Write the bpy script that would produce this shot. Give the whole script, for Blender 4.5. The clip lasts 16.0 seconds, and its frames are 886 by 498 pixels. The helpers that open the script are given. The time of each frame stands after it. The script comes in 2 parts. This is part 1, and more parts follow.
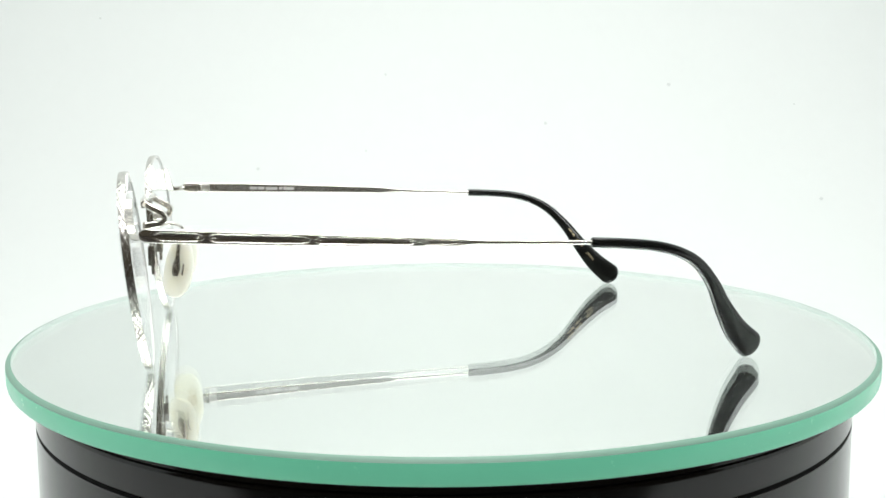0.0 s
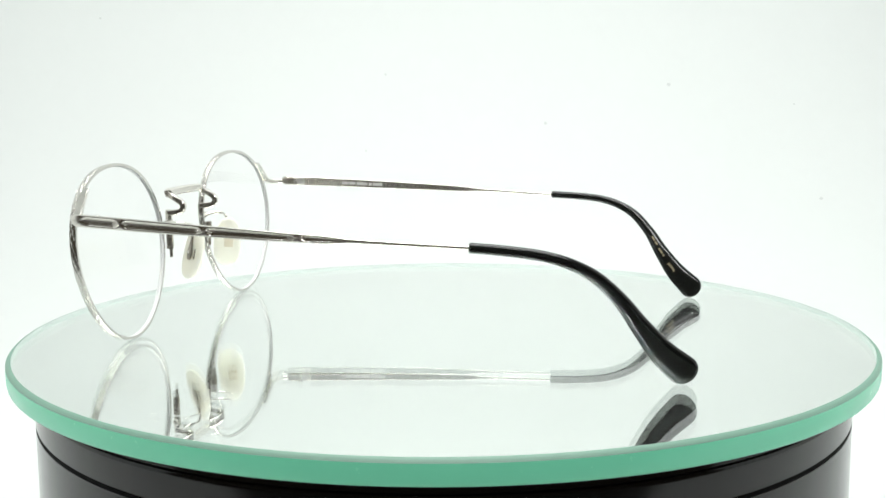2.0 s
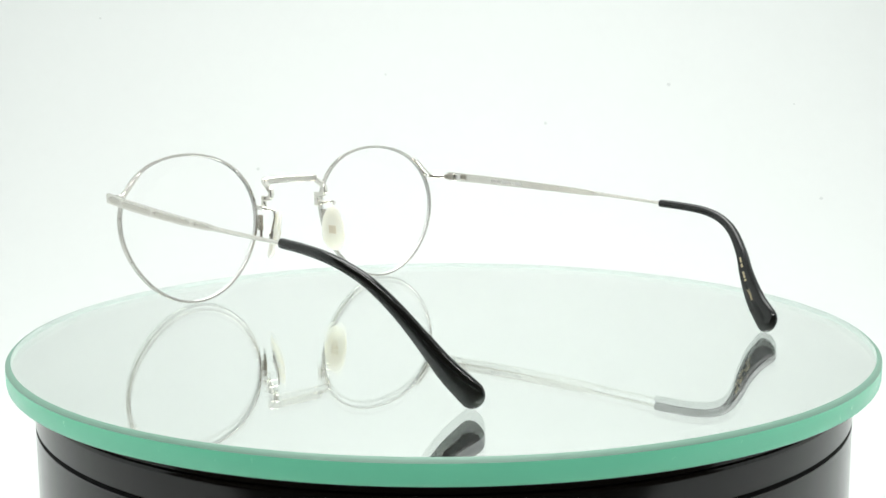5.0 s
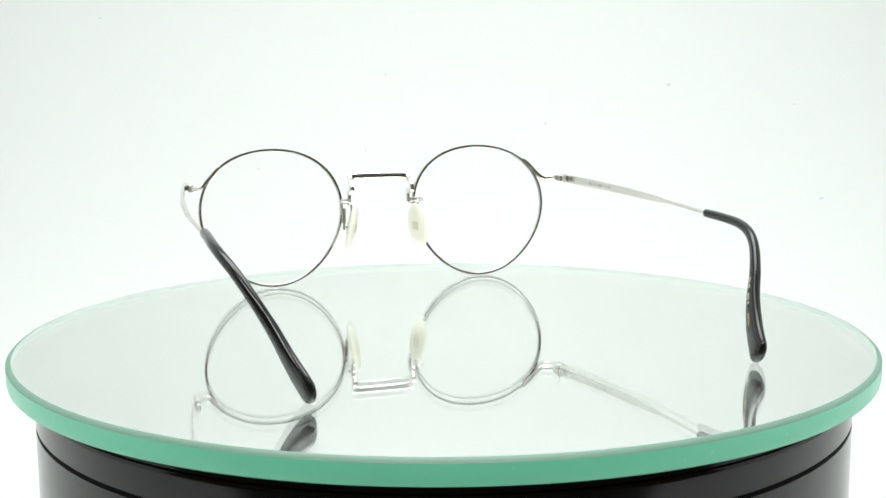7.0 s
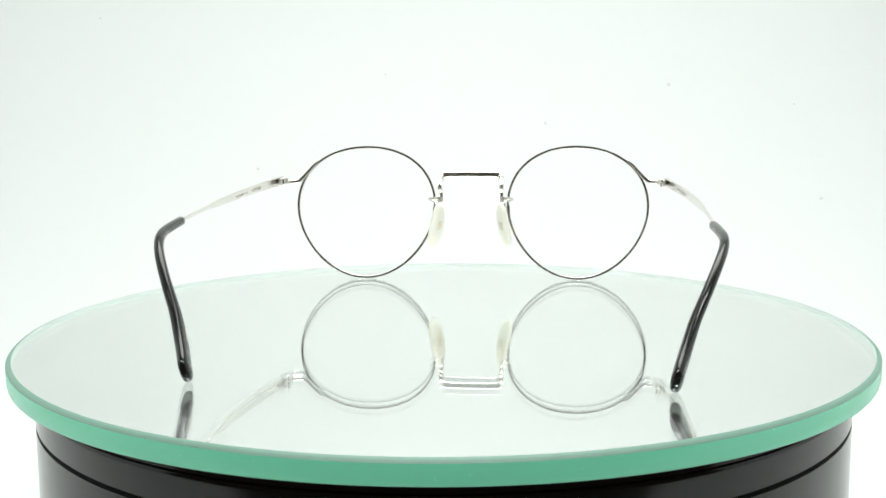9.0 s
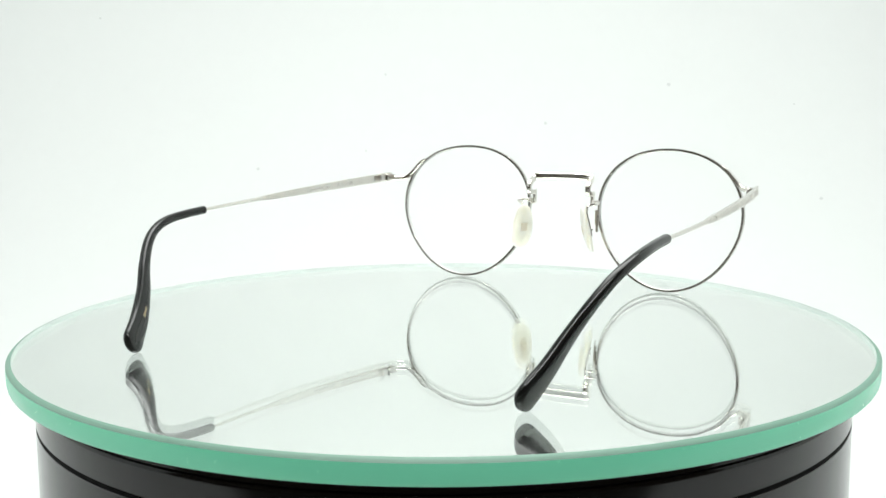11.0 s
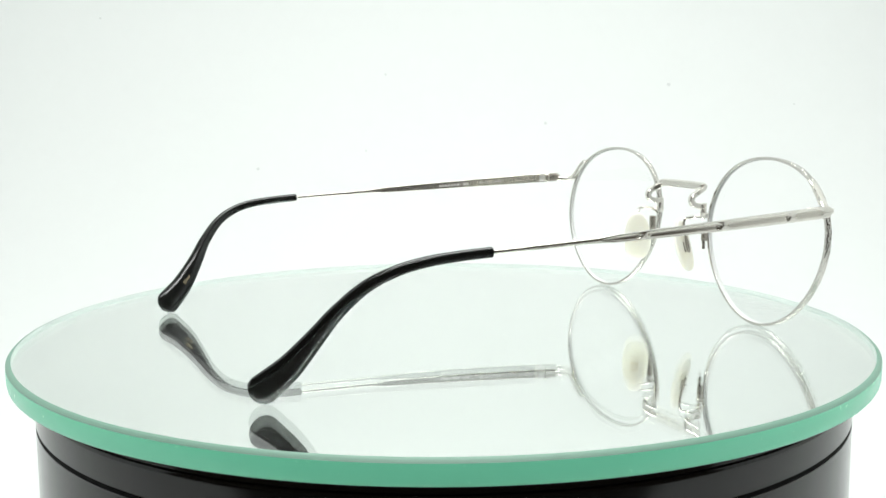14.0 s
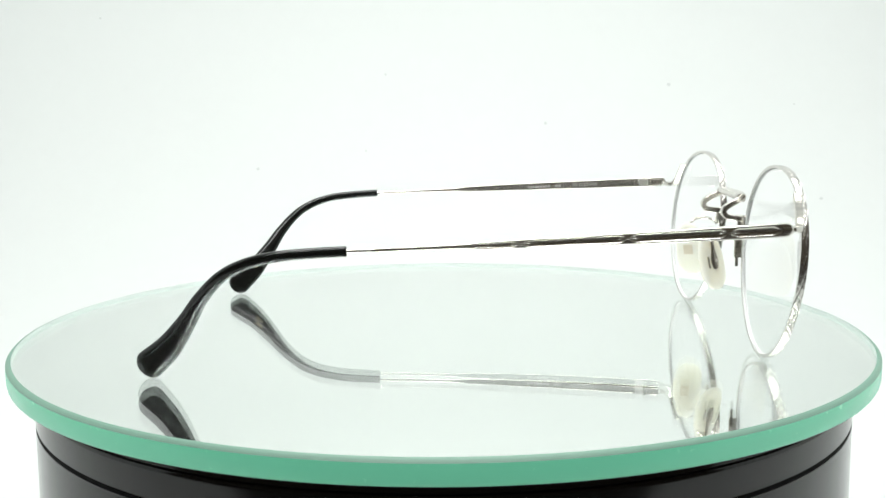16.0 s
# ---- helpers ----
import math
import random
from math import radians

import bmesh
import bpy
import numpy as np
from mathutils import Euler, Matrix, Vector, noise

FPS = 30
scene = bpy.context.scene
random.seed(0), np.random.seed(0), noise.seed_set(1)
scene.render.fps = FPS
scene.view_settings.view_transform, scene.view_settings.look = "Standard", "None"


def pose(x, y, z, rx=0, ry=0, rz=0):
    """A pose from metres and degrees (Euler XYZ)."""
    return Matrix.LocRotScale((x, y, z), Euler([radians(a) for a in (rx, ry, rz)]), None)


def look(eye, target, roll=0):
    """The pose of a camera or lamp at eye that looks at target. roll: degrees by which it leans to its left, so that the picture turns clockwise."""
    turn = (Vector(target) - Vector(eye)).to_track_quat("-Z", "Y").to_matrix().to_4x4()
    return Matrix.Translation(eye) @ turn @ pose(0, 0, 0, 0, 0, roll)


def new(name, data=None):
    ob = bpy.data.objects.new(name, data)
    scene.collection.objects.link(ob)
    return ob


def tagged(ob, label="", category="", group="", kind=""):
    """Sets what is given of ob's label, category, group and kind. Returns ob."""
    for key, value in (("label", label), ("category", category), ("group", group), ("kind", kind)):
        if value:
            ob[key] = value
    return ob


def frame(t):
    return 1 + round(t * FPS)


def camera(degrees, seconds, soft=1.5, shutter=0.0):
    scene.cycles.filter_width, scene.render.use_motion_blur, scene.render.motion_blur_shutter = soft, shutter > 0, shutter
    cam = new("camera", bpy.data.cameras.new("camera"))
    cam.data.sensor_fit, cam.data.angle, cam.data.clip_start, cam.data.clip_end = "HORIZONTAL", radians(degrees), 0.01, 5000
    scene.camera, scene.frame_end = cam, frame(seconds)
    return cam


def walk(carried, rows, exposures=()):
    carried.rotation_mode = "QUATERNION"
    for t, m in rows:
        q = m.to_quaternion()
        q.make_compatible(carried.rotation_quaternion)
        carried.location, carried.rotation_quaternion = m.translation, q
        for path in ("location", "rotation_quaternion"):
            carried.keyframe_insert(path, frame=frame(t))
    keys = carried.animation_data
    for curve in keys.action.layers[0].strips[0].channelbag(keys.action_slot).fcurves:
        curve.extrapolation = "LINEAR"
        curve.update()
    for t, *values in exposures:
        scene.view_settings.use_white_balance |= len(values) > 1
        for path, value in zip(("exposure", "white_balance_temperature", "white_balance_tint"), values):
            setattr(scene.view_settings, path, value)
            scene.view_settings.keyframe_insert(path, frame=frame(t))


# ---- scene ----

# ---- camera ----
TOP = 0.075            # height of the glass disc's upper face over the floor of the light tent
cam = camera(44.71, 16.0, soft=1.5)
EYE = pose(0, -0.26963, TOP + 0.05701, 90 - 7.931, 0, 0) @ pose(0, 0, 0, 0, 0, -0.324)
walk(cam, [(0, EYE), (16.0, EYE)])


# ---- world and lights ----
world = bpy.data.worlds.new("dim_room")
world.use_nodes = True
scene.world = world
world.node_tree.nodes["Background"].inputs["Color"].default_value = (1.0, 0.88, 0.67, 1)
world.node_tree.nodes["Background"].inputs["Strength"].default_value = 0.062


def area_lamp(name, m, sx, sy, watts, colour):
    data = bpy.data.lights.new(name, "AREA")
    data.shape, data.size, data.size_y = "RECTANGLE", sx, sy
    data.energy, data.color = watts, colour
    ob = new(name, data)
    ob.matrix_world = m
    return ob


LED = (0.978, 1.0, 0.983)
area_lamp("tent_lamp", pose(0.015, 0.12, 0.635), 0.46, 0.42, 3.68, LED)
# Added fill, no known source: lifts the plate's front edge and the metal.
area_lamp("added_front_fill", look((0, -0.32, 0.56), (0, -0.05, 0.07)), 0.60, 0.04, 1.9, LED)
scene.view_settings.exposure = 0.0


# ---- materials ----
def material(name, base, rough=0.5, metal=0.0, **more):
    m = bpy.data.materials.new(name)
    m.use_nodes = True
    b = m.node_tree.nodes["Principled BSDF"]
    b.inputs["Base Color"].default_value = (*base, 1)
    b.inputs["Roughness"].default_value = rough
    b.inputs["Metallic"].default_value = metal
    for key, value in more.items():
        b.inputs[key.replace("_", " ")].default_value = value
    return m


def grain(m, scale, bump=0.0, dist=0.0002, tone=0.0, rough=0.0, detail=4.0, stretch=(1, 1, 1)):
    """Fine relief and uneven tone and gloss, at the object's own scale."""
    nt = m.node_tree
    n, l = nt.nodes, nt.links
    b = n["Principled BSDF"]
    co, mp, no = n.new("ShaderNodeTexCoord"), n.new("ShaderNodeMapping"), n.new("ShaderNodeTexNoise")
    mp.inputs["Scale"].default_value = stretch
    no.inputs["Scale"].default_value, no.inputs["Detail"].default_value = scale, detail
    l.new(co.outputs["Object"], mp.inputs["Vector"])
    l.new(mp.outputs["Vector"], no.inputs["Vector"])
    if bump:
        bp = n.new("ShaderNodeBump")
        bp.inputs["Strength"].default_value, bp.inputs["Distance"].default_value = bump, dist
        l.new(no.outputs["Fac"], bp.inputs["Height"])
        l.new(bp.outputs["Normal"], b.inputs["Normal"])
    if tone:
        mx, big = n.new("ShaderNodeMix"), n.new("ShaderNodeTexNoise")
        big.inputs["Scale"].default_value, big.inputs["Detail"].default_value = scale * 0.13, 3.0
        l.new(mp.outputs["Vector"], big.inputs["Vector"])
        mx.data_type = "RGBA"
        c = b.inputs["Base Color"].default_value
        mx.inputs["A"].default_value = (*[v * (1 - tone) for v in c[:3]], 1)
        mx.inputs["B"].default_value = (*[min(1, v * (1 + tone)) for v in c[:3]], 1)
        l.new(big.outputs["Fac"], mx.inputs["Factor"])
        l.new(mx.outputs["Result"], b.inputs["Base Color"])
    if rough:
        mr = n.new("ShaderNodeMapRange")
        r = b.inputs["Roughness"].default_value
        mr.inputs["To Min"].default_value, mr.inputs["To Max"].default_value = max(0.01, r - rough), r + rough
        l.new(no.outputs["Fac"], mr.inputs["Value"])
        l.new(mr.outputs["Result"], b.inputs["Roughness"])
    return m


CLOTH = grain(material("white_tent_fabric", (0.68, 0.70, 0.69), 0.85), 900, 0.15, 0.0002, 0.012)
TABLE = grain(material("dark_table", (0.035, 0.03, 0.028), 0.5), 60, 0.1, 0.0005, 0.15, 0.1, stretch=(1, 8, 8))
SILVER = grain(material("polished_silver", (0.80, 0.77, 0.72), 0.2, 1.0), 2500, 0.03, 0.00003, 0.03, 0.05)
SATIN = grain(material("engraved_silver", (0.82, 0.80, 0.77), 0.33, 1.0), 3000, 0.12, 0.00005, 0.06, 0.08)
ENGRAVED = grain(material("engraved_rim_silver", (0.66, 0.64, 0.605), 0.24, 1.0), 3000, 0.1, 0.00004, 0.05, 0.08)
# Satin silver, base darkened to hold the panels' dim reflection.
SUNKEN = grain(material("satin_panel_shade_silver", (0.64, 0.605, 0.55), 0.24, 1.0), 2500, 0.02, 0.00003, 0.12, 0.06, stretch=(1, 0.05, 1))
STEEL = grain(material("steel_screw", (0.40, 0.37, 0.33), 0.28, 1.0), 3000, 0.05, 0.00003, 0.08, 0.08)
BLACK = grain(material("black_acetate", (0.005, 0.006, 0.0055), 0.17, 0.0, Specular_IOR_Level=0.5), 1800, 0.02, 0.00004, 0.2, 0.05)
IVORY = grain(material("ivory_pad_plastic", (0.73, 0.715, 0.645), 0.3, 0.0, Subsurface_Weight=0.8, Subsurface_Scale=0.004, Subsurface_Radius=(1.0, 0.95, 0.8)), 700, 0.02, 0.00004, 0.05, 0.06)
TAN = material("pad_core", (0.60, 0.54, 0.43), 0.35)
GOLD = material("gold_print", (0.50, 0.42, 0.27), 0.45, 0.5)
ETCH = material("pale_etched_marking", (0.52, 0.51, 0.49), 0.6, 0.2)
DRUM = grain(material("black_glossy_plastic", (0.004, 0.004, 0.004), 0.12, 0.0, Specular_IOR_Level=0.40), 300, 0.02, 0.0001, 0.15, 0.05)
# Black that puts the shade of gaps into the colour.
GROOVE = material("gap_shade_black", (0.002, 0.002, 0.002), 0.8, 0.0, Specular_IOR_Level=0.08)
MIRROR = grain(material("mirror_silvering", (0.955, 0.99, 0.965), 0.006, 0.985), 30, 0, 0, 0.006)
GLASS = material("clear_glass", (0.99, 1.0, 0.994), 0.0, 0.0, Transmission_Weight=1.0, IOR=1.5)
EDGE = grain(material("ground_green_glass_edge", (0.26, 0.94, 0.62), 0.25), 500, 0.06, 0.0001, 0.03, 0.06)
CHAMFER = grain(material("frosted_glass_chamfer", (0.18, 0.33, 0.255), 0.5), 600, 0.05, 0.0001, 0.04, 0.06)
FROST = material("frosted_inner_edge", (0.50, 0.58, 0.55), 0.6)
BEVEL = material("ground_lens_bevel", (0.56, 0.57, 0.56), 0.5)
BACKING = material("black_backing_paint", (0.006, 0.006, 0.006), 0.4)
LENS = material("clear_lens", (1.0, 1.0, 1.0), 0.0, 0.0, Transmission_Weight=1.0, IOR=1.15)
LINT = material("grey_lint", (0.57, 0.59, 0.58), 0.9)
PANEL = material("lamp_panel", (0.8, 0.8, 0.8), 0.5)


# ---- mesh helpers ----
def part(name, bm, mat, parent=None, label="", smooth=True, turn=True, crease=32):
    me = bpy.data.meshes.new(name)
    if turn:
        bmesh.ops.recalc_face_normals(bm, faces=bm.faces)
    for f in bm.faces:
        f.smooth = smooth
    bm.to_mesh(me)
    bm.free()
    if smooth:
        me.set_sharp_from_angle(angle=radians(crease))
    for m in (mat if isinstance(mat, (list, tuple)) else [mat]):
        me.materials.append(m)
    ob = new(name, me)
    if parent:
        ob.parent = parent
    if label:
        tagged(ob, label)
    return ob


def box(cx, cy, cz, sx, sy, sz, bevel=0.0, m=None):
    bm = bmesh.new()
    bmesh.ops.create_cube(bm, size=1, matrix=Matrix.Translation((cx, cy, cz)) @ Matrix.Diagonal((sx, sy, sz, 1)))
    if bevel:
        bmesh.ops.bevel(bm, geom=bm.edges[:], offset=bevel, segments=2, profile=0.5, affect="EDGES")
    if m:
        bm.transform(m)
    return bm


def lathe(profile, n=96, m=None):
    """Turns (radius, height) rows about z; the ends close on the axis where the radius is 0."""
    bm = bmesh.new()
    rings = []
    for r, z in profile:
        if r < 1e-7:
            rings.append([bm.verts.new((0, 0, z))])
        else:
            rings.append([bm.verts.new((r * math.cos(2 * math.pi * i / n), r * math.sin(2 * math.pi * i / n), z)) for i in range(n)])
    for a, b in zip(rings, rings[1:]):
        for i in range(n):
            j = (i + 1) % n
            vs = [a[i % len(a)], a[j % len(a)], b[j % len(b)], b[i % len(b)]]
            vs = [v for k, v in enumerate(vs) if v not in vs[:k]]
            if len(vs) > 2:
                bm.faces.new(vs)
    if m:
        bm.transform(m)
    return bm


def smooth_path(pts, n):
    """n + 1 points spread evenly along a smooth curve through rows of any width."""
    p = [np.array(q, float) for q in pts]
    p = [2 * p[0] - p[1]] + p + [2 * p[-1] - p[-2]]
    fine = []
    for i in range(1, len(p) - 2):
        for k in range(40):
            t = k / 40
            a, b, c, d = p[i - 1], p[i], p[i + 1], p[i + 2]
            fine.append(0.5 * (2 * b + (c - a) * t + (2 * a - 5 * b + 4 * c - d) * t * t + (3 * b - a - 3 * c + d) * t ** 3))
    fine.append(p[-2])
    fine = np.array(fine)
    s = np.concatenate([[0], np.cumsum(np.linalg.norm(np.diff(fine[:, :3], axis=0), axis=1))])
    want = np.linspace(0, s[-1], n + 1)
    return np.stack([np.interp(want, s, fine[:, k]) for k in range(fine.shape[1])], -1)


def sweep(rows, up, n=12, square=2.0, across=None):
    """A closed bar along rows (x, y, z, wide, high): wide across, high along up. square over 2 gives flatter sides."""
    bm = bmesh.new()
    rings = []
    rows = [np.array(r, float) for r in rows]
    for i, r in enumerate(rows):
        tan = rows[min(i + 1, len(rows) - 1)][:3] - rows[max(i - 1, 0)][:3]
        tan = Vector(tan).normalized()
        side = tan.cross(Vector(up)).normalized()
        if across:
            side = (Vector(across) - tan * tan.dot(Vector(across))).normalized()
        top = side.cross(tan)
        ring = []
        for k in range(n):
            a = 2 * math.pi * (k + 0.5) / n
            c, s = math.cos(a), math.sin(a)
            c = math.copysign(abs(c) ** (2 / square), c)
            s = math.copysign(abs(s) ** (2 / square), s)
            if square == 0.5:
                # a strip with chamfered edges
                h = 0.16 * min(r[3], r[4])
                c = math.copysign(1 - 2 * h / r[3] * (k % 4 in (1, 2)), math.cos(a))
                s = math.copysign(1 - 2 * h / r[4] * (k % 4 in (0, 3)), math.sin(a))
            ring.append(bm.verts.new(Vector(r[:3]) + side * c * r[3] / 2 + top * s * r[4] / 2))
        rings.append(ring)
    for a, b in zip(rings, rings[1:]):
        for i in range(n):
            bm.faces.new((a[i], a[(i + 1) % n], b[(i + 1) % n], b[i]))
    bm.faces.new(rings[0])
    bm.faces.new(rings[-1])
    return bm


def mm(rows):
    return [tuple(v / 1000 for v in r) for r in rows]


# ---- light tent and the room around it ----
def light_tent():
    R, YB, YF, ZT, X = 0.24, 0.46, -0.195, 0.65, 0.40
    prof = [(YF, 0.0)] + [(YB - R + R * math.sin(a), R - R * math.cos(a)) for a in np.linspace(0, math.pi / 2, 25)] + [(YB, ZT)]
    out = [(YF, -0.003)] + [(YB - R + (R + 0.003) * math.sin(a), R - (R + 0.003) * math.cos(a)) for a in np.linspace(0, math.pi / 2, 25)] + [(YB + 0.003, ZT)]
    bm = bmesh.new()
    xs = np.linspace(-X, X, 9)
    for side in (prof, out):
        rows = [[bm.verts.new((x, y, z)) for x in xs] for y, z in side]
        for a, b in zip(rows, rows[1:]):
            for i in range(8):
                q = (a[i], a[i + 1], b[i + 1], b[i])
                bm.faces.new(q if side is prof else q[::-1])
    for x in (-X, X):
        lo, hi = [[bm.verts.new((x, y, z)) for y, z in side] for side in (prof, out)]
        for i in range(len(lo) - 1):
            bm.faces.new((lo[i], lo[i + 1], hi[i + 1], hi[i]))
    tagged(part("backdrop", bm, CLOTH, turn=False), "seamless white fabric sweep behind the turntable", "backdrop", kind="structure")
    for name, x in (("wall_left", -X - 0.0035), ("wall_right", X + 0.0035)):
        tagged(part(name, box(x, (YB + YF) / 2, ZT / 2, 0.003, YB - YF, ZT), CLOTH, smooth=False), "white fabric side of the light tent", "wall", kind="structure")
    tagged(part("ceiling", box(0, (YB + YF) / 2, ZT + 0.005, 2 * X + 0.02, YB - YF, 0.003), CLOTH, smooth=False), "white fabric top of the light tent", "ceiling", kind="structure")
    tagged(part("lamp_panel", box(0.015, 0.12, 0.6425, 0.48, 0.44, 0.012, 0.002), PANEL, smooth=False), "flat white lamp panel under the tent's top", "lamp")
    tagged(part("ground", box(0, -0.1, -0.0235, 2.4, 2.0, 0.04, 0.003), TABLE, smooth=False), "dark wooden tabletop under the light tent", "tabletop", kind="structure")


light_tent()


def lint():
    """Flecks of dust that cling to the sweep, each facing the curve's middle."""
    for x, y, z, r in ((0.1472, 0.4384, 0.1404, 1.5), (0.0661, 0.4255, 0.1160, 1.3), (-0.1156, 0.4065, 0.0889, 1.4), (0.2323, 0.3895, 0.0700, 1.4), (-0.0369, 0.4415, 0.1477, 0.9),
                       (0.2271, 0.4319, 0.1273, 0.9), (-0.0483, 0.4146, 0.0995, 0.9), (-0.2245, 0.4538, 0.1857, 1.0), (0.1119, 0.4589, 0.2164, 1.5)):
        bm = bmesh.new()
        n, r = 11, r * 0.85
        mid = bm.verts.new((0, 0, 0.00015))
        ring = [bm.verts.new((r / 1000 * random.uniform(0.75, 1.2) * math.cos(2 * math.pi * i / n), r / 1000 * random.uniform(0.75, 1.2) * math.sin(2 * math.pi * i / n), 0)) for i in range(n)]
        for i in range(n):
            bm.faces.new((mid, ring[i], ring[(i + 1) % n]))
        bm.faces.new(ring[::-1])
        v = Vector((0, 0.22 - y, max(0.24, z) - z)).normalized()
        bm.transform(Matrix.Translation(Vector((x, y, z)) + v * 0.0005) @ v.to_track_quat("Z", "Y").to_matrix().to_4x4())
        tagged(part("lint_fleck", bm, LINT), "tiny grey fleck of lint clinging to the white backdrop", "lint", "flecks on the backdrop")


lint()


# ---- turntable ----
DISC_R, DISC_T = 0.1039, 0.0046


def turntable():
    base = tagged(new("turntable"), "round glossy black plastic turntable drum with a fine groove", "turntable")
    zt = TOP - DISC_T - 0.0005
    seam = TOP - 0.0146
    part("body", lathe([(0, zt), (0.0958, zt), (0.0966, zt - 0.0003), (0.0972, zt - 0.0012), (0.0975, TOP - 0.0080), (0.0977, TOP - 0.0083), (0.0981, TOP - 0.0084), (0.0983, TOP - 0.0088), (0.0983, TOP - 0.0092),
                        (0.0983, seam + 0.0005), (0.0983, seam + 0.0001), (0.0982, seam), (0.0976, seam), (0.0976, seam - 0.0010), (0.0982, seam - 0.0010), (0.0983, seam - 0.0011), (0.0983, seam - 0.0015),
                        (0.0983, 0.0065), (0.0983, 0.006), (0.0971, 0.004), (0, 0.004)], 192), DRUM, base)
    # Added ring fills the groove; its black stands in for the shade there.
    part("seam", lathe([(0.0977, seam - 0.0001), (0.09822, seam - 0.0001), (0.09822, seam - 0.0009), (0.0977, seam - 0.0009), (0.0977, seam - 0.0001)], 192), GROOVE, base, "matt black ring standing in for the groove's shade")
    part("foot_ring", lathe([(0, 0.0005), (0.090, 0.0005), (0.090, 0.0038), (0, 0.0038)], 96), GROOVE, base)
    return base


def glass_disc():
    """Clear plate on the drum: ground edge, silvered beneath."""
    disc = tagged(new("glass_disc"), "round mirror-backed glass plate with a ground green edge on the drum", "glass plate")
    r, t = DISC_R, DISC_T
    q = r - 0.0003
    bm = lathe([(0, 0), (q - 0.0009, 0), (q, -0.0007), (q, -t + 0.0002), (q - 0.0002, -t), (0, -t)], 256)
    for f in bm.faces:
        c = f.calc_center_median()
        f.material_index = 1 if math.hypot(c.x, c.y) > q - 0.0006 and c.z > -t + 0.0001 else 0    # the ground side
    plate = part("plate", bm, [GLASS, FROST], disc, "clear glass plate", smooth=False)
    plate.visible_shadow = False
    part("chamfer", lathe([(q - 0.00085, 0.00002), (r - 0.0008, -0.00006), (r - 0.0004, -0.00032), (r - 0.00002, -0.00075), (r - 0.0002, -0.00075), (q - 0.00085, 0.00002)], 256), CHAMFER, disc, "frosted grey-green chamfer")
    part("ground_edge", lathe([(r - 0.00025, -0.00076), (r - 0.00002, -0.00076), (r, -0.0012), (r, -t + 0.0006), (r - 0.00012, -t + 0.0001),
                               (r - 0.0003, -t - 0.00015), (r - 0.00045, -t - 0.00015), (r - 0.00028, -t), (r - 0.00025, -0.00076)], 256), EDGE, disc, "ground green edge")
    part("silvering", lathe([(0, -t + 0.0003), (r - 0.0006, -t + 0.0003), (r - 0.0006, -t + 0.0001), (0, -t + 0.0001)], 192), MIRROR, disc, "silvered mirror backing", smooth=False)
    part("backing_paint", lathe([(0, -t - 0.00022), (r - 0.0005, -t - 0.00022), (r - 0.0005, -t - 0.00036), (0, -t - 0.00036)], 192), BACKING, disc, "black paint under the mirror", smooth=False)
    return disc


turntable()
DISC = glass_disc()


# ---- eyeglasses ----
FRONT = pose(0.00188, 0.0716, 0, 0, 0, 0.8)     # the front's own space within the glasses
RIM_C = (33.5, 0.0, 21.78)


def seat(sg):
    """A lens's own place on the front: turned a little about its middle, its top leaning forward."""
    m = pose(-0.03176, 0.07136, 0.02183, -5.6, -0.5, 3.6) if sg < 0 else pose(0.03524, 0.07219, 0.02183, -3.9, 1.1, -1.0)
    return m @ Matrix.Translation((-sg * RIM_C[0] / 1000, 0, -RIM_C[2] / 1000))


def rim_r(a):
    return 21.69 + 0.52 * math.cos(2 * a) + 0.66 * math.sin(3 * a) - 0.09 * math.sin(2 * a)


def zigzag(u):
    return abs((u % 1.0) * 2 - 1)


def rim_bm(sg):
    """Engraved band round a lens: a slightly crowned outer face with slanting cuts."""
    bm = bmesh.new()
    n, across = 640, 11
    rings = []
    for i in range(n):
        a = 2 * math.pi * i / n
        r = rim_r(a)
        ring = []
        for k in range(across):
            v = k / (across - 1) * 2 - 1
            crown = 0.10 * (1 - v * v)
            cut = 0.0
            if abs(v) < 0.95:
                w = zigzag(a * 66 / (2 * math.pi) + 0.6 * v)
                w2 = zigzag(a * 33 / (2 * math.pi) - 0.8 * v)
                cut = 0.065 * max(0, 1 - 1.9 * w) + 0.085 * max(0, 1 - 3 * w2)
            ring.append((r - 0.1 + crown - cut, v * 0.78))
        ring += [(r - 0.72, 0.78), (r - 0.77, 0.73), (r - 0.77, 0.45), (r - 0.44, 0.2), (r - 0.44, -0.2), (r - 0.77, -0.45), (r - 0.77, -0.73), (r - 0.72, -0.78)]
        rings.append([bm.verts.new((sg * (RIM_C[0] + q * math.cos(a)) / 1000, y / 1000, (RIM_C[2] + q * math.sin(a)) / 1000)) for q, y in ring])
    for i in range(n):
        a, b = rings[i], rings[(i + 1) % n]
        m = len(a)
        for k in range(m):
            f = bm.faces.new((a[k], a[(k + 1) % m], b[(k + 1) % m], b[k]))
            f.material_index = 1 if across < k < across + 6 else 0   # the lens's ground bevel in the groove
    bm.transform(seat(sg))
    return bm


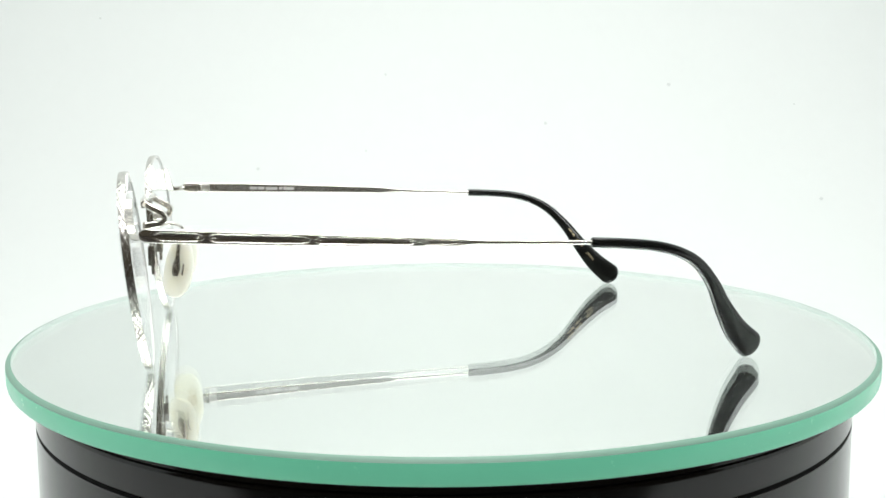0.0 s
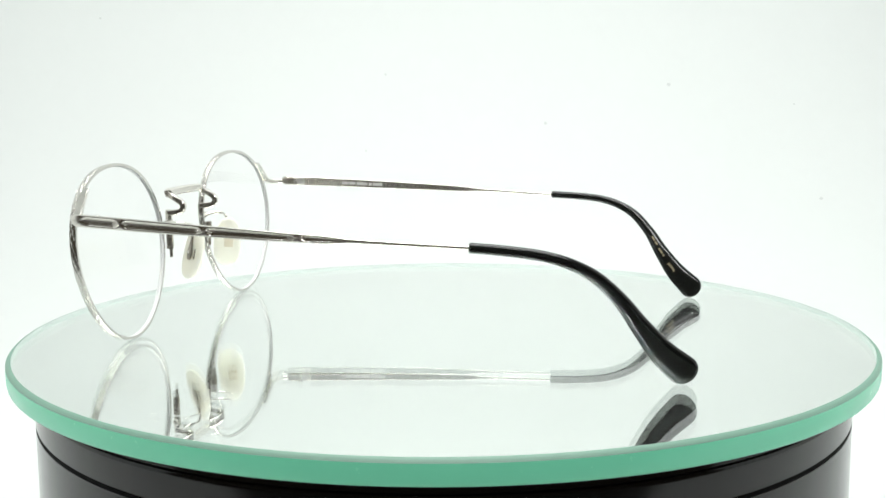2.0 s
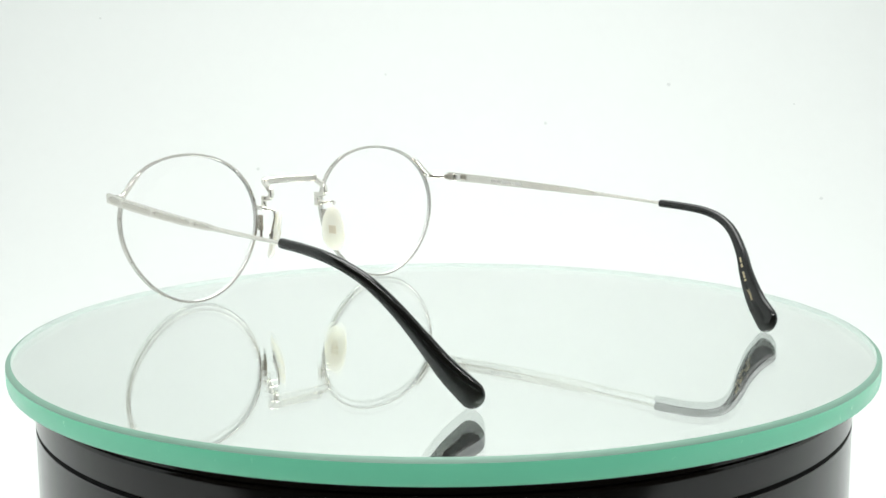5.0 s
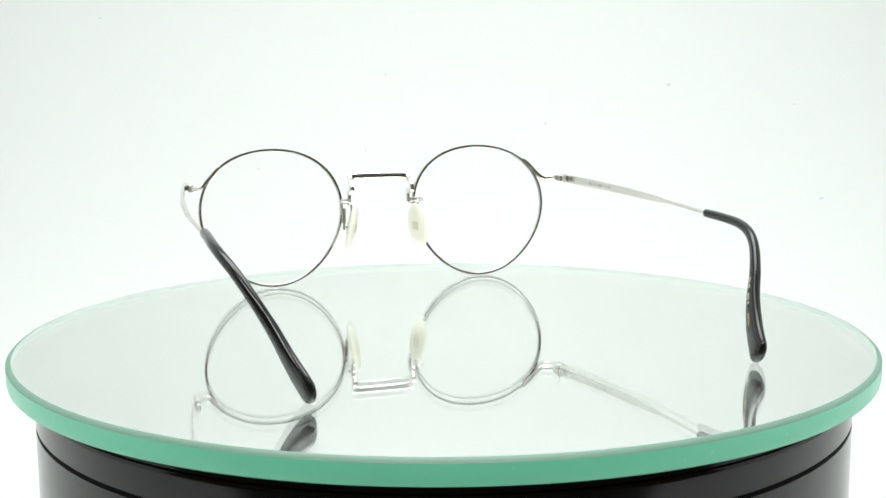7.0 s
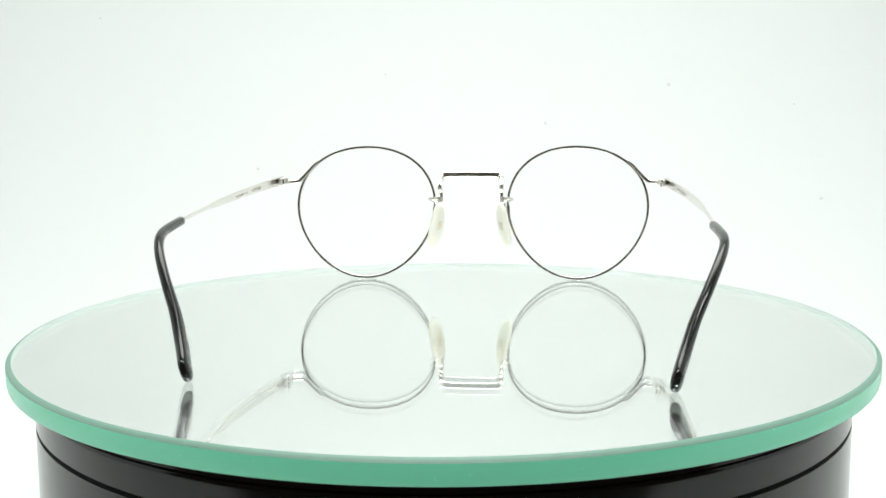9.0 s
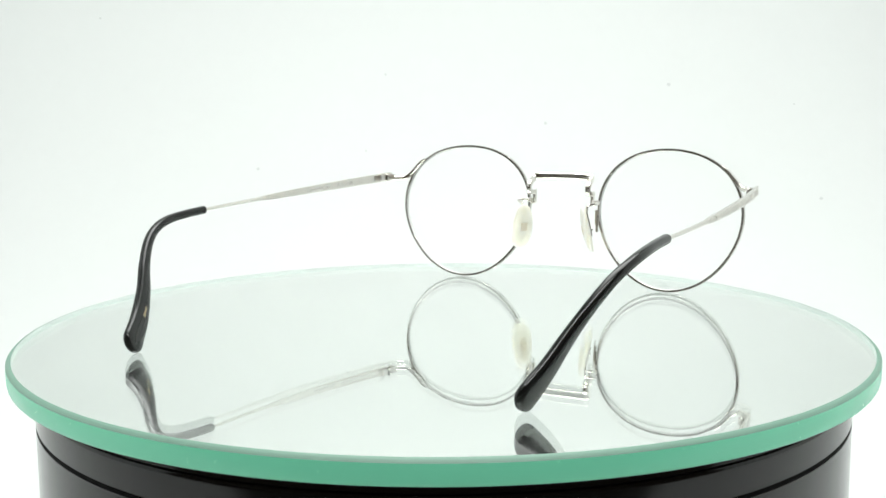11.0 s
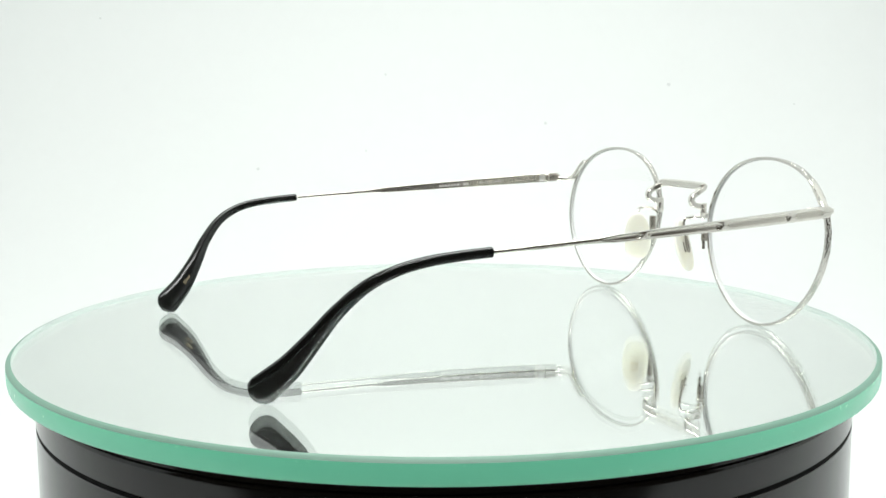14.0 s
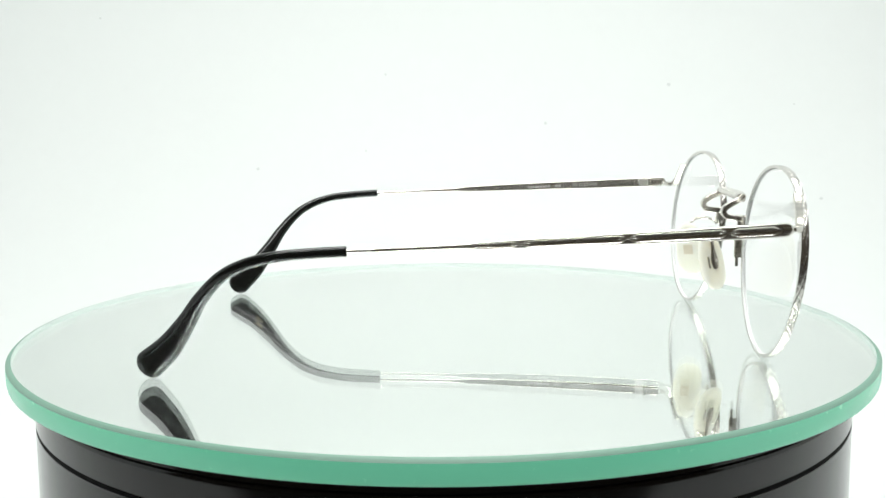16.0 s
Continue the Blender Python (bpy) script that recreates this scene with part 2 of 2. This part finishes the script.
def lens_bm(sg):
    """A meniscus plate that fills the rim's groove."""
    bm = bmesh.new()
    n, rad = 128, 130.0
    fs, bs = [], []
    def bulge(q):
        return math.sqrt(rad * rad - q * q) - math.sqrt(rad * rad - 21.0 ** 2)
    for j in (0.15, 0.3, 0.45, 0.6, 0.75, 0.88, 0.97, 0.985, 1.0):
        for rings, off in ((fs, 0.72), (bs, -0.72)):
            ring = []
            for i in range(n):
                a = 2 * math.pi * i / n
                q = (rim_r(a) - 0.46) * j
                ring.append(bm.verts.new((sg * (RIM_C[0] + q * math.cos(a)) / 1000, (bulge(21.0 * j) + off * (0.3 if j == 1.0 else 1)) / 1000, (RIM_C[2] + q * math.sin(a)) / 1000)))
            rings.append(ring)
    for rings, off in ((fs, 0.72), (bs, -0.72)):
        mid = bm.verts.new((sg * RIM_C[0] / 1000, (bulge(0) + off) / 1000, RIM_C[2] / 1000))
        for i in range(n):
            bm.faces.new((mid, rings[0][i], rings[0][(i + 1) % n]))
        for a, b in zip(rings, rings[1:]):
            for i in range(n):
                bm.faces.new((a[i], a[(i + 1) % n], b[(i + 1) % n], b[i]))
    for i in range(n):
        bm.faces.new((fs[-1][i], fs[-1][(i + 1) % n], bs[-1][(i + 1) % n], bs[-1][i]))
    bm.transform(seat(sg))
    return bm


def in_front(bm):
    bm.transform(FRONT)
    return bm


def to_glasses(x, y, z):
    v = FRONT @ Vector((x / 1000, y / 1000, z / 1000))
    return v.x * 1000, v.y * 1000, v.z * 1000


# temple arms: the bend of the sleeve, on the wearer's left; the right one follows from it
SLEEVE_L = [(-60.8, -20.3, 28.5), (-60.6, -26.9, 28.1), (-60.3, -33.9, 27.3), (-59.2, -39.4, 25.7), (-57.2, -44.2, 22.9), (-54.3, -48.7, 18.05),
            (-51.4, -52.2, 12.75), (-48.8, -56.4, 7.1), (-46.7, -60.7, 3.0)]
SLEEVE_W = [2.1, 2.1, 2.15, 2.25, 2.5, 3.0, 3.95, 5.4, 6.4]      # in the plane of the bend
SLEEVE_T = [2.0, 2.05, 2.1, 2.1, 2.15, 2.25, 2.4, 2.55, 2.5]   # across it


def sleeve_rows(sg):
    rows = []
    for (x, y, z), w, t in zip(SLEEVE_L, SLEEVE_W, SLEEVE_T):
        f = (-20.3 - y) / 40
        if sg > 0:
            x, y, z = 3.3 - x + 1.9 * f, y + 1.5 * (1 - f), z - 0.5 * (1 - f)
        rows.append((x, y, z, t, w))
    return rows


def sleeve_bm(sg):
    rows = [r for r in smooth_path(sleeve_rows(sg), 44)]
    d = rows[-1][:3] - rows[-3][:3]
    d /= np.linalg.norm(d)
    last = rows[-1]
    for u in (0.25, 0.45, 0.62, 0.76, 0.87, 0.95, 0.99):
        k = math.sqrt(1 - u * u)
        rows.append(np.array([*(last[:3] + d * 2.75 * u), last[3] * k ** 0.6, last[4] * k]))
    first = rows[0]
    d0 = first[:3] - rows[1][:3]
    d0 /= np.linalg.norm(d0)
    rows.insert(0, np.array([*(first[:3] + d0 * 0.25), first[3] * 0.82, first[4] * 0.82]))
    return sweep(mm(rows), (0, 0, 1), 20, 2.5, across=(1, 0, 0))


def arm_line(sg):
    a = np.array(to_glasses(sg * 59.8, -3.0 if sg < 0 else -4.2, 31.80 if sg < 0 else 31.45))
    s = np.array(sleeve_rows(sg)[0][:3])
    return a, s


def arm_point(sg, y):
    """The middle of the arm at the distance y along the glasses, a little bowed outward."""
    a, s = arm_line(sg)
    f = (a[1] - y) / (a[1] - s[1])
    p = a + (s - a) * f
    p[0] += sg * 2.3 * 4 * f * (1 - f)
    p[2] += (-0.1 if sg < 0 else 0.12) * 4 * f * (1 - f)
    return p, f


STATIONS = (55.2, 35.4, 14.9)


def arm_bm(sg):
    """Flat arm with lipped, sunken panels on its outer face, drawn out to a round wire."""
    bm = bmesh.new()
    a, s = arm_line(sg)
    ys = sorted(set(list(np.linspace(a[1], s[1] - 3.0, 130)) + [a[1] - 0.06, a[1] - 0.15, a[1] - 0.3, a[1] - 0.5, a[1] - 0.8] + [q + d for q in (*STATIONS, 4.2) for d in (-1.8, -1.4, -1.0, -0.7, -0.4, 0.4, 0.7, 1.0, 1.4, 1.8)]), reverse=True)
    rings = []
    for y in ys:
        p, f = arm_point(sg, y)
        hh = np.interp(y, [-22, 0, 4.2, 8, 20, 45, 64, 70], [0.42, 0.54, 0.58, 0.80, 1.00, 1.26, 1.36, 1.36])
        th = np.interp(y, [-22, 3.5, 10, 70], [0.42, 0.45, 0.42, 0.48])
        # the panels run out to a point on both sides of each cross
        k = min(1, max(0, (a[1] - 2.6 - y) / 1.6))
        for q in STATIONS:
            k *= min(1, max(0, (abs(y - q) - 0.35) / 1.3))
        k *= np.interp(y, [4.4, 7, 12], [0, 0.6, 1])
        g = 0.20 * k ** 0.7
        wire = np.interp(y, [3.8, 8], [1, 0])
        flat = [(th * 0.35, hh), (th * 0.8, hh * 0.95), (th, hh * 0.80), (th * 0.97, hh * (0.12 + 0.54 * k)), (th - g * 0.7, hh * (0.06 + 0.50 * k)), (th - g, hh * (0.03 + 0.43 * k)), (th - g, 0), (th - g, -hh * (0.03 + 0.43 * k)),
                (th - g * 0.7, -hh * (0.06 + 0.50 * k)), (th * 0.97, -hh * (0.12 + 0.54 * k)), (th, -hh * 0.80), (th * 0.8, -hh * 0.95), (th * 0.35, -hh),
                (-th * 0.7, -hh), (-th, -hh * 0.9), (-th, -hh * 0.75), (-th, 0), (-th, hh * 0.75), (-th, hh * 0.9), (-th * 0.7, hh)]
        blunt = min(1.0, 0.2 + math.sqrt(max(0, a[1] - y)) * 0.75)
        ring = []
        for o, z in flat:
            o, z = o * blunt, z * blunt
            far = math.hypot(o / th, z / hh)
            o2, z2 = o / far, z / far
            ring.append(bm.verts.new(((p[0] + sg * (o * (1 - wire) + o2 * wire)) / 1000, y / 1000, (p[2] + z * (1 - wire) + z2 * wire) / 1000)))
        rings.append(ring)
    n = len(rings[0])
    for a2, b2 in zip(rings, rings[1:]):
        for i in range(n):
            f = bm.faces.new((a2[i], a2[(i + 1) % n], b2[(i + 1) % n], b2[i]))
            f.material_index = 1 if 3 < i < 8 else 0     # the sunken panels' floor
    bm.faces.new(rings[0])
    bm.faces.new(rings[-1])
    return bm


def cross_bm(sg, y):
    """The X between two panels."""
    bm = bmesh.new()
    p, f = arm_point(sg, y)
    for q in (-1, 1):
        rows = [(p[0] + sg * 0.33, y - 0.95, p[2] - q * 0.5, 0.15, 0.15), (p[0] + sg * 0.40, y, p[2], 0.18, 0.18), (p[0] + sg * 0.33, y + 0.95, p[2] + q * 0.5, 0.15, 0.15)]
        b = sweep(mm(rows), (1, 0, 0), 8)
        me = bpy.data.meshes.new("x")
        b.to_mesh(me)
        b.free()
        bm.from_mesh(me)
        bpy.data.meshes.remove(me)
    return bm


def bead_bm(sg, y):
    """A small oval bead in a panel's pointed end."""
    p, f = arm_point(sg, y)
    bm = bmesh.new()
    bmesh.ops.create_uvsphere(bm, u_segments=14, v_segments=8, radius=1, matrix=Matrix.Translation(Vector(((p[0] + sg * 0.24) / 1000, y / 1000, p[2] / 1000))) @ Matrix.Diagonal((0.0002, 0.00045, 0.0002, 1)))
    return bm


def endpiece_bm(sg):
    c = RIM_C
    c = (c[0], c[1], 22.05)
    rows = [(c[0] + 15.4, -0.2, c[2] + 15.4, 0.5, 1.4), (c[0] + 16.8, -0.4, c[2] + 14.2, 0.9, 1.6), (c[0] + 18.9, -0.7, c[2] + 11.9, 1.0, 1.7), (c[0] + 20.6, -1.1, c[2] + 10.1, 1.15, 1.7),
            (c[0] + 22.2, -1.7, c[2] + 9.25, 1.25, 1.7), (c[0] + 24.4, -2.9, c[2] + 9.25, 1.3, 1.8), (c[0] + 25.4, -4.0, c[2] + 9.3, 1.1, 1.8), (c[0] + 25.7, -5.4, c[2] + 9.35, 0.8, 1.5)]
    rows = [(sg * x, y, z, w, h) for x, y, z, w, h in rows]
    return in_front(sweep(mm(smooth_path(rows, 26)), (0, 1, 0), 8, 0.5))


def bridge_bm():
    """Saddle bridge: a flat bar, and at each end a strip folded back in an S and down to the rim."""
    half = [(0, 0.55, 33.55), (4.5, 0.5, 33.5), (8.2, 0.35, 33.4), (9.2, 0.2, 33.1)]
    bar = [(-x, y, z - 0.12, 2.0, 2.0) for x, y, z in half[::-1]] + [(x, y, z - 0.12, 2.0, 2.0) for x, y, z in half[1:]]
    return in_front(sweep(mm(smooth_path(bar, 24)), (0, 1, 0), 8, 0.5))


def bridge_leg_bm(sg):
    rows = [(9.15, 0.5, 33.4), (9.35, -0.6, 32.5), (9.6, -2.4, 31.6), (9.65, -3.8, 30.6), (9.65, -4.1, 29.5), (9.65, -3.1, 28.5), (9.65, -1.4, 28.2), (9.65, 0.2, 28.1)]
    rows = [(sg * x, y, z, 1.45, 1.4) for x, y, z in rows]
    return in_front(sweep(mm(smooth_path(rows, 34)), (1, 0, 0), 8, 0.5))


def pad_m(sg):
    return FRONT @ pose(sg * 0.0104, -0.0070, 0.0180, 4, sg * -13, sg * 27)


def pad_bm(sg):
    """A drop-shaped pad: narrower at its top, softly rounded."""
    bm = bmesh.new()
    bmesh.ops.create_uvsphere(bm, u_segments=28, v_segments=20, radius=1)
    for v in bm.verts:
        x, y, z = v.co
        w = 3.5 - 0.5 * z
        e = lambda q, k: math.copysign(abs(q) ** k, q)
        v.co = (e(x, 0.8) * 1.15 / 1000 + sg * 0.0004 * z * z, e(y, 0.9) * w * 1.06 / 1000, e(z, 0.85) * 7.1 / 1000)
    bm.transform(pad_m(sg))
    return bm


def pad_plate_bm(sg):
    """Keyhole plate on the pad's outer side."""
    rows = [(1.25, 0.2, 5.2, 0.5, 0.9), (1.3, 0.1, 3.2, 0.5, 0.9), (1.3, 0.0, 1.6, 0.55, 1.4), (1.3, 0, 0.4, 0.6, 2.0), (1.3, 0, -0.9, 0.6, 2.0), (1.25, 0, -2.1, 0.5, 1.2)]
    bm = sweep(mm([(sg * x, y, z, a, b) for x, y, z, a, b in smooth_path(rows, 16)]), (0, 1, 0), 12, 2.6)
    bm.transform(pad_m(sg))
    return bm


def pad_arm_bm(sg):
    top = pad_m(sg) @ Vector((sg * 0.00125, 0.0002, 0.0050))
    top = FRONT.inverted() @ top
    t = (sg * top.x * 1000, top.y * 1000, top.z * 1000)
    rows = [(10.2, -0.3, 24.6), (10.7, -1.0, 25.4), (12.0, -2.0, 25.8), (13.0, -3.4, 25.9), (12.7, -5.0, 25.7), (t[0] + 0.3, t[1] + 0.6, t[2] + 2.1), (t[0] + 0.1, t[1], t[2] + 1.3), (t[0], t[1], t[2] - 0.6)]
    return in_front(sweep(mm(smooth_path([(sg * x, y, z, 0.75, 0.75) for x, y, z in rows], 30)), (0.3, 0.2, 1), 10))


def mesh_text(words, size, m):
    """The words as a thin mesh; m puts their baseline in place."""
    cu = bpy.data.curves.new("words", "FONT")
    cu.body, cu.size, cu.extrude = words, size, 0.00003
    ob = new("words", cu)
    dg = bpy.context.evaluated_depsgraph_get()
    me = bpy.data.meshes.new_from_object(ob.evaluated_get(dg))
    bpy.data.objects.remove(ob)
    bm = bmesh.new()
    bm.from_mesh(me)
    bm.transform(m)
    bpy.data.meshes.remove(me)
    bpy.data.curves.remove(cu)
    return bm


def axes(p, right, up):
    r = Vector(right).normalized()
    u = Vector(up)
    u = (u - r * u.dot(r)).normalized()
    n = r.cross(u)
    return Matrix(((r.x, u.x, n.x, p[0]), (r.y, u.y, n.y, p[1]), (r.z, u.z, n.z, p[2]), (0, 0, 0, 1)))


def arm_words(sg, y, d):
    """Lettering space on the arm's inner face, reading along d (in y) from the distance y; its baseline under the middle."""
    p, f = arm_point(sg, y)
    q, f = arm_point(sg, y + d * 10)
    return axes(((p[0] - sg * 0.475) / 1000, p[1] / 1000, (p[2] - 0.45) / 1000), q - p, (0, 0, 1))


def bars(spans, high, m, low=0.0):
    bm = bmesh.new()
    for a, b in spans:
        bmesh.ops.create_cube(bm, size=1, matrix=m @ Matrix.Translation(((a + b) / 2000, (low + high / 2) / 1000, 0)) @ Matrix.Diagonal(((b - a) / 1000, high / 1000, 0.00006, 1)))
    return bm


def sleeve_words(sg, back, d, low):
    """Lettering space on the inner face of the tip, that distance before its last centre, reading towards the end (d = 1) or away from it."""
    rows = smooth_path(sleeve_rows(sg), 60)
    s = np.concatenate([[0], np.cumsum(np.linalg.norm(np.diff(rows[:, :3], axis=0), axis=1))])
    at = lambda q: np.array([np.interp(q, s, rows[:, k]) for k in range(4)])
    q = s[-1] - back
    p, tan = at(q), Vector(at(q + 0.5)[:3] - at(q - 0.5)[:3]).normalized()
    side = Vector((-sg, 0, 0))
    side = (side - tan * tan.dot(side)).normalized()
    m = axes(Vector(p[:3]) / 1000 + side * (p[3] / 2 + 0.0) / 1000, tan * d, side.cross(tan * d))
    return m @ Matrix.Translation((0, low / 1000, 0.00002))


def eyeglasses():
    g = tagged(new("eyeglasses"), "round silver metal eyeglasses with black temple tips on mirrored glass", "eyeglasses")
    for sg in (-1, 1):
        part("rim", rim_bm(sg), [ENGRAVED, BEVEL], g, "engraved silver rim", crease=20)
        ln = part("lens", lens_bm(sg), LENS, g, "clear lens")
        ln.visible_shadow = False
        part("endpiece", endpiece_bm(sg), SILVER, g)
        # closing block of the rim with its screw, on the nose side
        part("rim_block", in_front(box(sg * 0.01165, -0.0010, 0.0212, 0.0011, 0.0016, 0.0046, 0.0002)), STEEL, g, "dark steel closing block")
        part("block_screw", lathe([(0, -0.0010), (0.0004, -0.0010), (0.0004, 0.0015), (0, 0.0015)], 12, FRONT @ pose(sg * 0.0116, -0.0012, 0.0178)), STEEL, g)
        part("solder_plate", in_front(box(sg * 0.00955, 0.0001, 0.0268, 0.0009, 0.0017, 0.0042, 0.0002)), SILVER, g)
        part("solder_block", in_front(box(sg * 0.0108, -0.0002, 0.0256, 0.0020, 0.0014, 0.0013, 0.0002)), SATIN, g)
        part("bridge_leg", bridge_leg_bm(sg), SILVER, g)
        part("pad_arm", pad_arm_bm(sg), SILVER, g)
        pad = part("nose_pad", pad_bm(sg), IVORY, g, "ivory plastic nose pad")
        part("plate", pad_plate_bm(sg), STEEL, pad, "dark keyhole metal plate")
        part("slot", box(0, 0, 0, 0.0005, 0.0004, 0.0028, 0.00015, pad_m(sg) @ pose(sg * 0.0010, -0.0017, -0.0004)), STEEL, pad)
        part("insert", box(0, 0, 0, 0.0003, 0.0024, 0.0026, 0.0001, pad_m(sg) @ pose(sg * -0.00108, -0.0003, 0.0002)), TAN, pad, "tan metal core showing through")
        part("rivet", lathe([(0, -0.0002), (0.0005, -0.0002), (0.00042, 0.0002), (0, 0.00025)], 14, pad_m(sg) @ pose(sg * 0.0017, 0, -0.0002, 0, 90 * sg, 0)), SILVER, pad)
        # hinge
        a, s = arm_line(sg)
        px, py, pz = a
        hinge = part("hinge", box((px - sg * 1.05) / 1000, (py - 2.6) / 1000, (pz - 0.1) / 1000, 0.0013, 0.0036, 0.0017, 0.0003), STEEL, g, "dark steel hinge leaf")
        for k in (-0.75, 0.0, 0.75):
            part("knuckle", lathe([(0, -0.00033), (0.0007, -0.00033), (0.0008, -0.00024), (0.0008, 0.00024), (0.0007, 0.00033), (0, 0.00033)], 18,
                                  pose((px - sg * 1.15) / 1000, (py - 5.2) / 1000, (pz - 0.1 + k) / 1000)), SILVER, hinge, "silver knuckle")
        part("leaf", box((px - sg * 0.85) / 1000, (py - 6.9) / 1000, (pz - 0.13) / 1000, 0.0007, 0.0022, 0.0019, 0.0002), SATIN, hinge)
        # temple
        arm = part("temple_arm", arm_bm(sg), [SILVER, SUNKEN], g, "tapering silver temple arm with sunken panels", crease=75)
        for y in STATIONS:
            part("cross_ornament", cross_bm(sg, y), SILVER, arm)
            for d in (-1.5, 1.5):
                part("bead", bead_bm(sg, y + d), SILVER, arm)
        sleeve = part("temple_tip", sleeve_bm(sg), BLACK, g, "glossy black plastic temple tip")
        if sg < 0:
            word = [(k * 1.0, k * 1.0 + 0.6) for k in range(7)] + [(8.2, 8.85), (9.2, 9.85)]
            part("model_marking", bars(word, 0.62, arm_words(sg, 26.4, 1)), ETCH, arm, "pale etched marking")
            part("size_marking", mesh_text("45", 0.0015, arm_words(sg, 39.8, 1)), ETCH, arm)
            w = arm_words(sg, 41.9, 1)
            b = bmesh.new()
            for cx, cy, sx, sy in ((0.45, 0.06, 0.9, 0.12), (0.45, 0.84, 0.9, 0.12), (0.06, 0.45, 0.12, 0.9), (0.84, 0.45, 0.12, 0.9)):
                bmesh.ops.create_cube(b, size=1, matrix=w @ Matrix.Translation((cx / 1000, cy / 1000, 0)) @ Matrix.Diagonal((sx / 1000, sy / 1000, 0.00006, 1)))
            part("size_box", b, ETCH, arm)
            part("colour_marking", mesh_text("Silver", 0.0013, sleeve_words(sg, 6.4, -1, -0.35)), GOLD, sleeve, "small gold lettering")
            part("size_marking", mesh_text("22-140", 0.0015, arm_words(sg, 43.1, 1)), ETCH, arm)
        else:
            part("tip_marking", bars([(0, 0.35), (0.5, 0.8), (0.95, 1.4), (1.9, 2.3), (2.45, 2.9)], 0.55, sleeve_words(sg, 18.6, 1, -0.2)), GOLD, sleeve, "small gold lettering")
            part("tip_marking", bars([(0, 0.45), (0.6, 1.0), (1.15, 1.7), (2.2, 2.7)], 0.55, sleeve_words(sg, 14.4, 1, -0.2)), GOLD, sleeve, "small gold lettering")
            part("tip_marking", mesh_text("JAPAN", 0.00105, sleeve_words(sg, 9.3, 1, -0.35)), GOLD, sleeve, "small gold lettering")
            part("maker_marking", bars([(0, 1.0), (1.15, 2.1), (2.5, 4.3), (4.9, 8.2), (8.8, 9.7), (10.1, 13.2)], 0.85, arm_words(sg, 48.5, -1)), ETCH, arm, "pale etched marking")
    part("bridge", bridge_bm(), SILVER, g)
    return g


GLASSES = eyeglasses()


def dust():
    """A few flecks of dust that lie on the plate."""
    bm = bmesh.new()
    rnd = random.Random(5)
    for k in range(16):
        a, q, r = rnd.uniform(0, 6.28), 0.095 * math.sqrt(rnd.uniform(0.05, 1)), rnd.uniform(0.00010, 0.00022)
        bmesh.ops.create_icosphere(bm, subdivisions=1, radius=r, matrix=pose(q * math.cos(a), q * math.sin(a), r * 0.4, 0, 0, rnd.uniform(0, 180)) @ Matrix.Diagonal((1.5, 0.8, 0.5, 1)))
    return tagged(part("dust", bm, LINT), "pale grey dust flecks lying on the glass plate", "dust", kind="stuff")


DUST = dust()


# ---- what moves ----
def motions():
    """The plate turns once in about half a minute, and carries the glasses."""
    rows = []
    for k in range(33):
        t = k * 0.5
        a = math.degrees(1.75773 - 0.20657 * t - 0.00037 * (t - 8) ** 2)
        rows.append((t, pose(0, 0, TOP, 0, 0, a)))
    walk(GLASSES, rows)
    walk(DISC, rows)
    walk(DUST, rows)


motions()
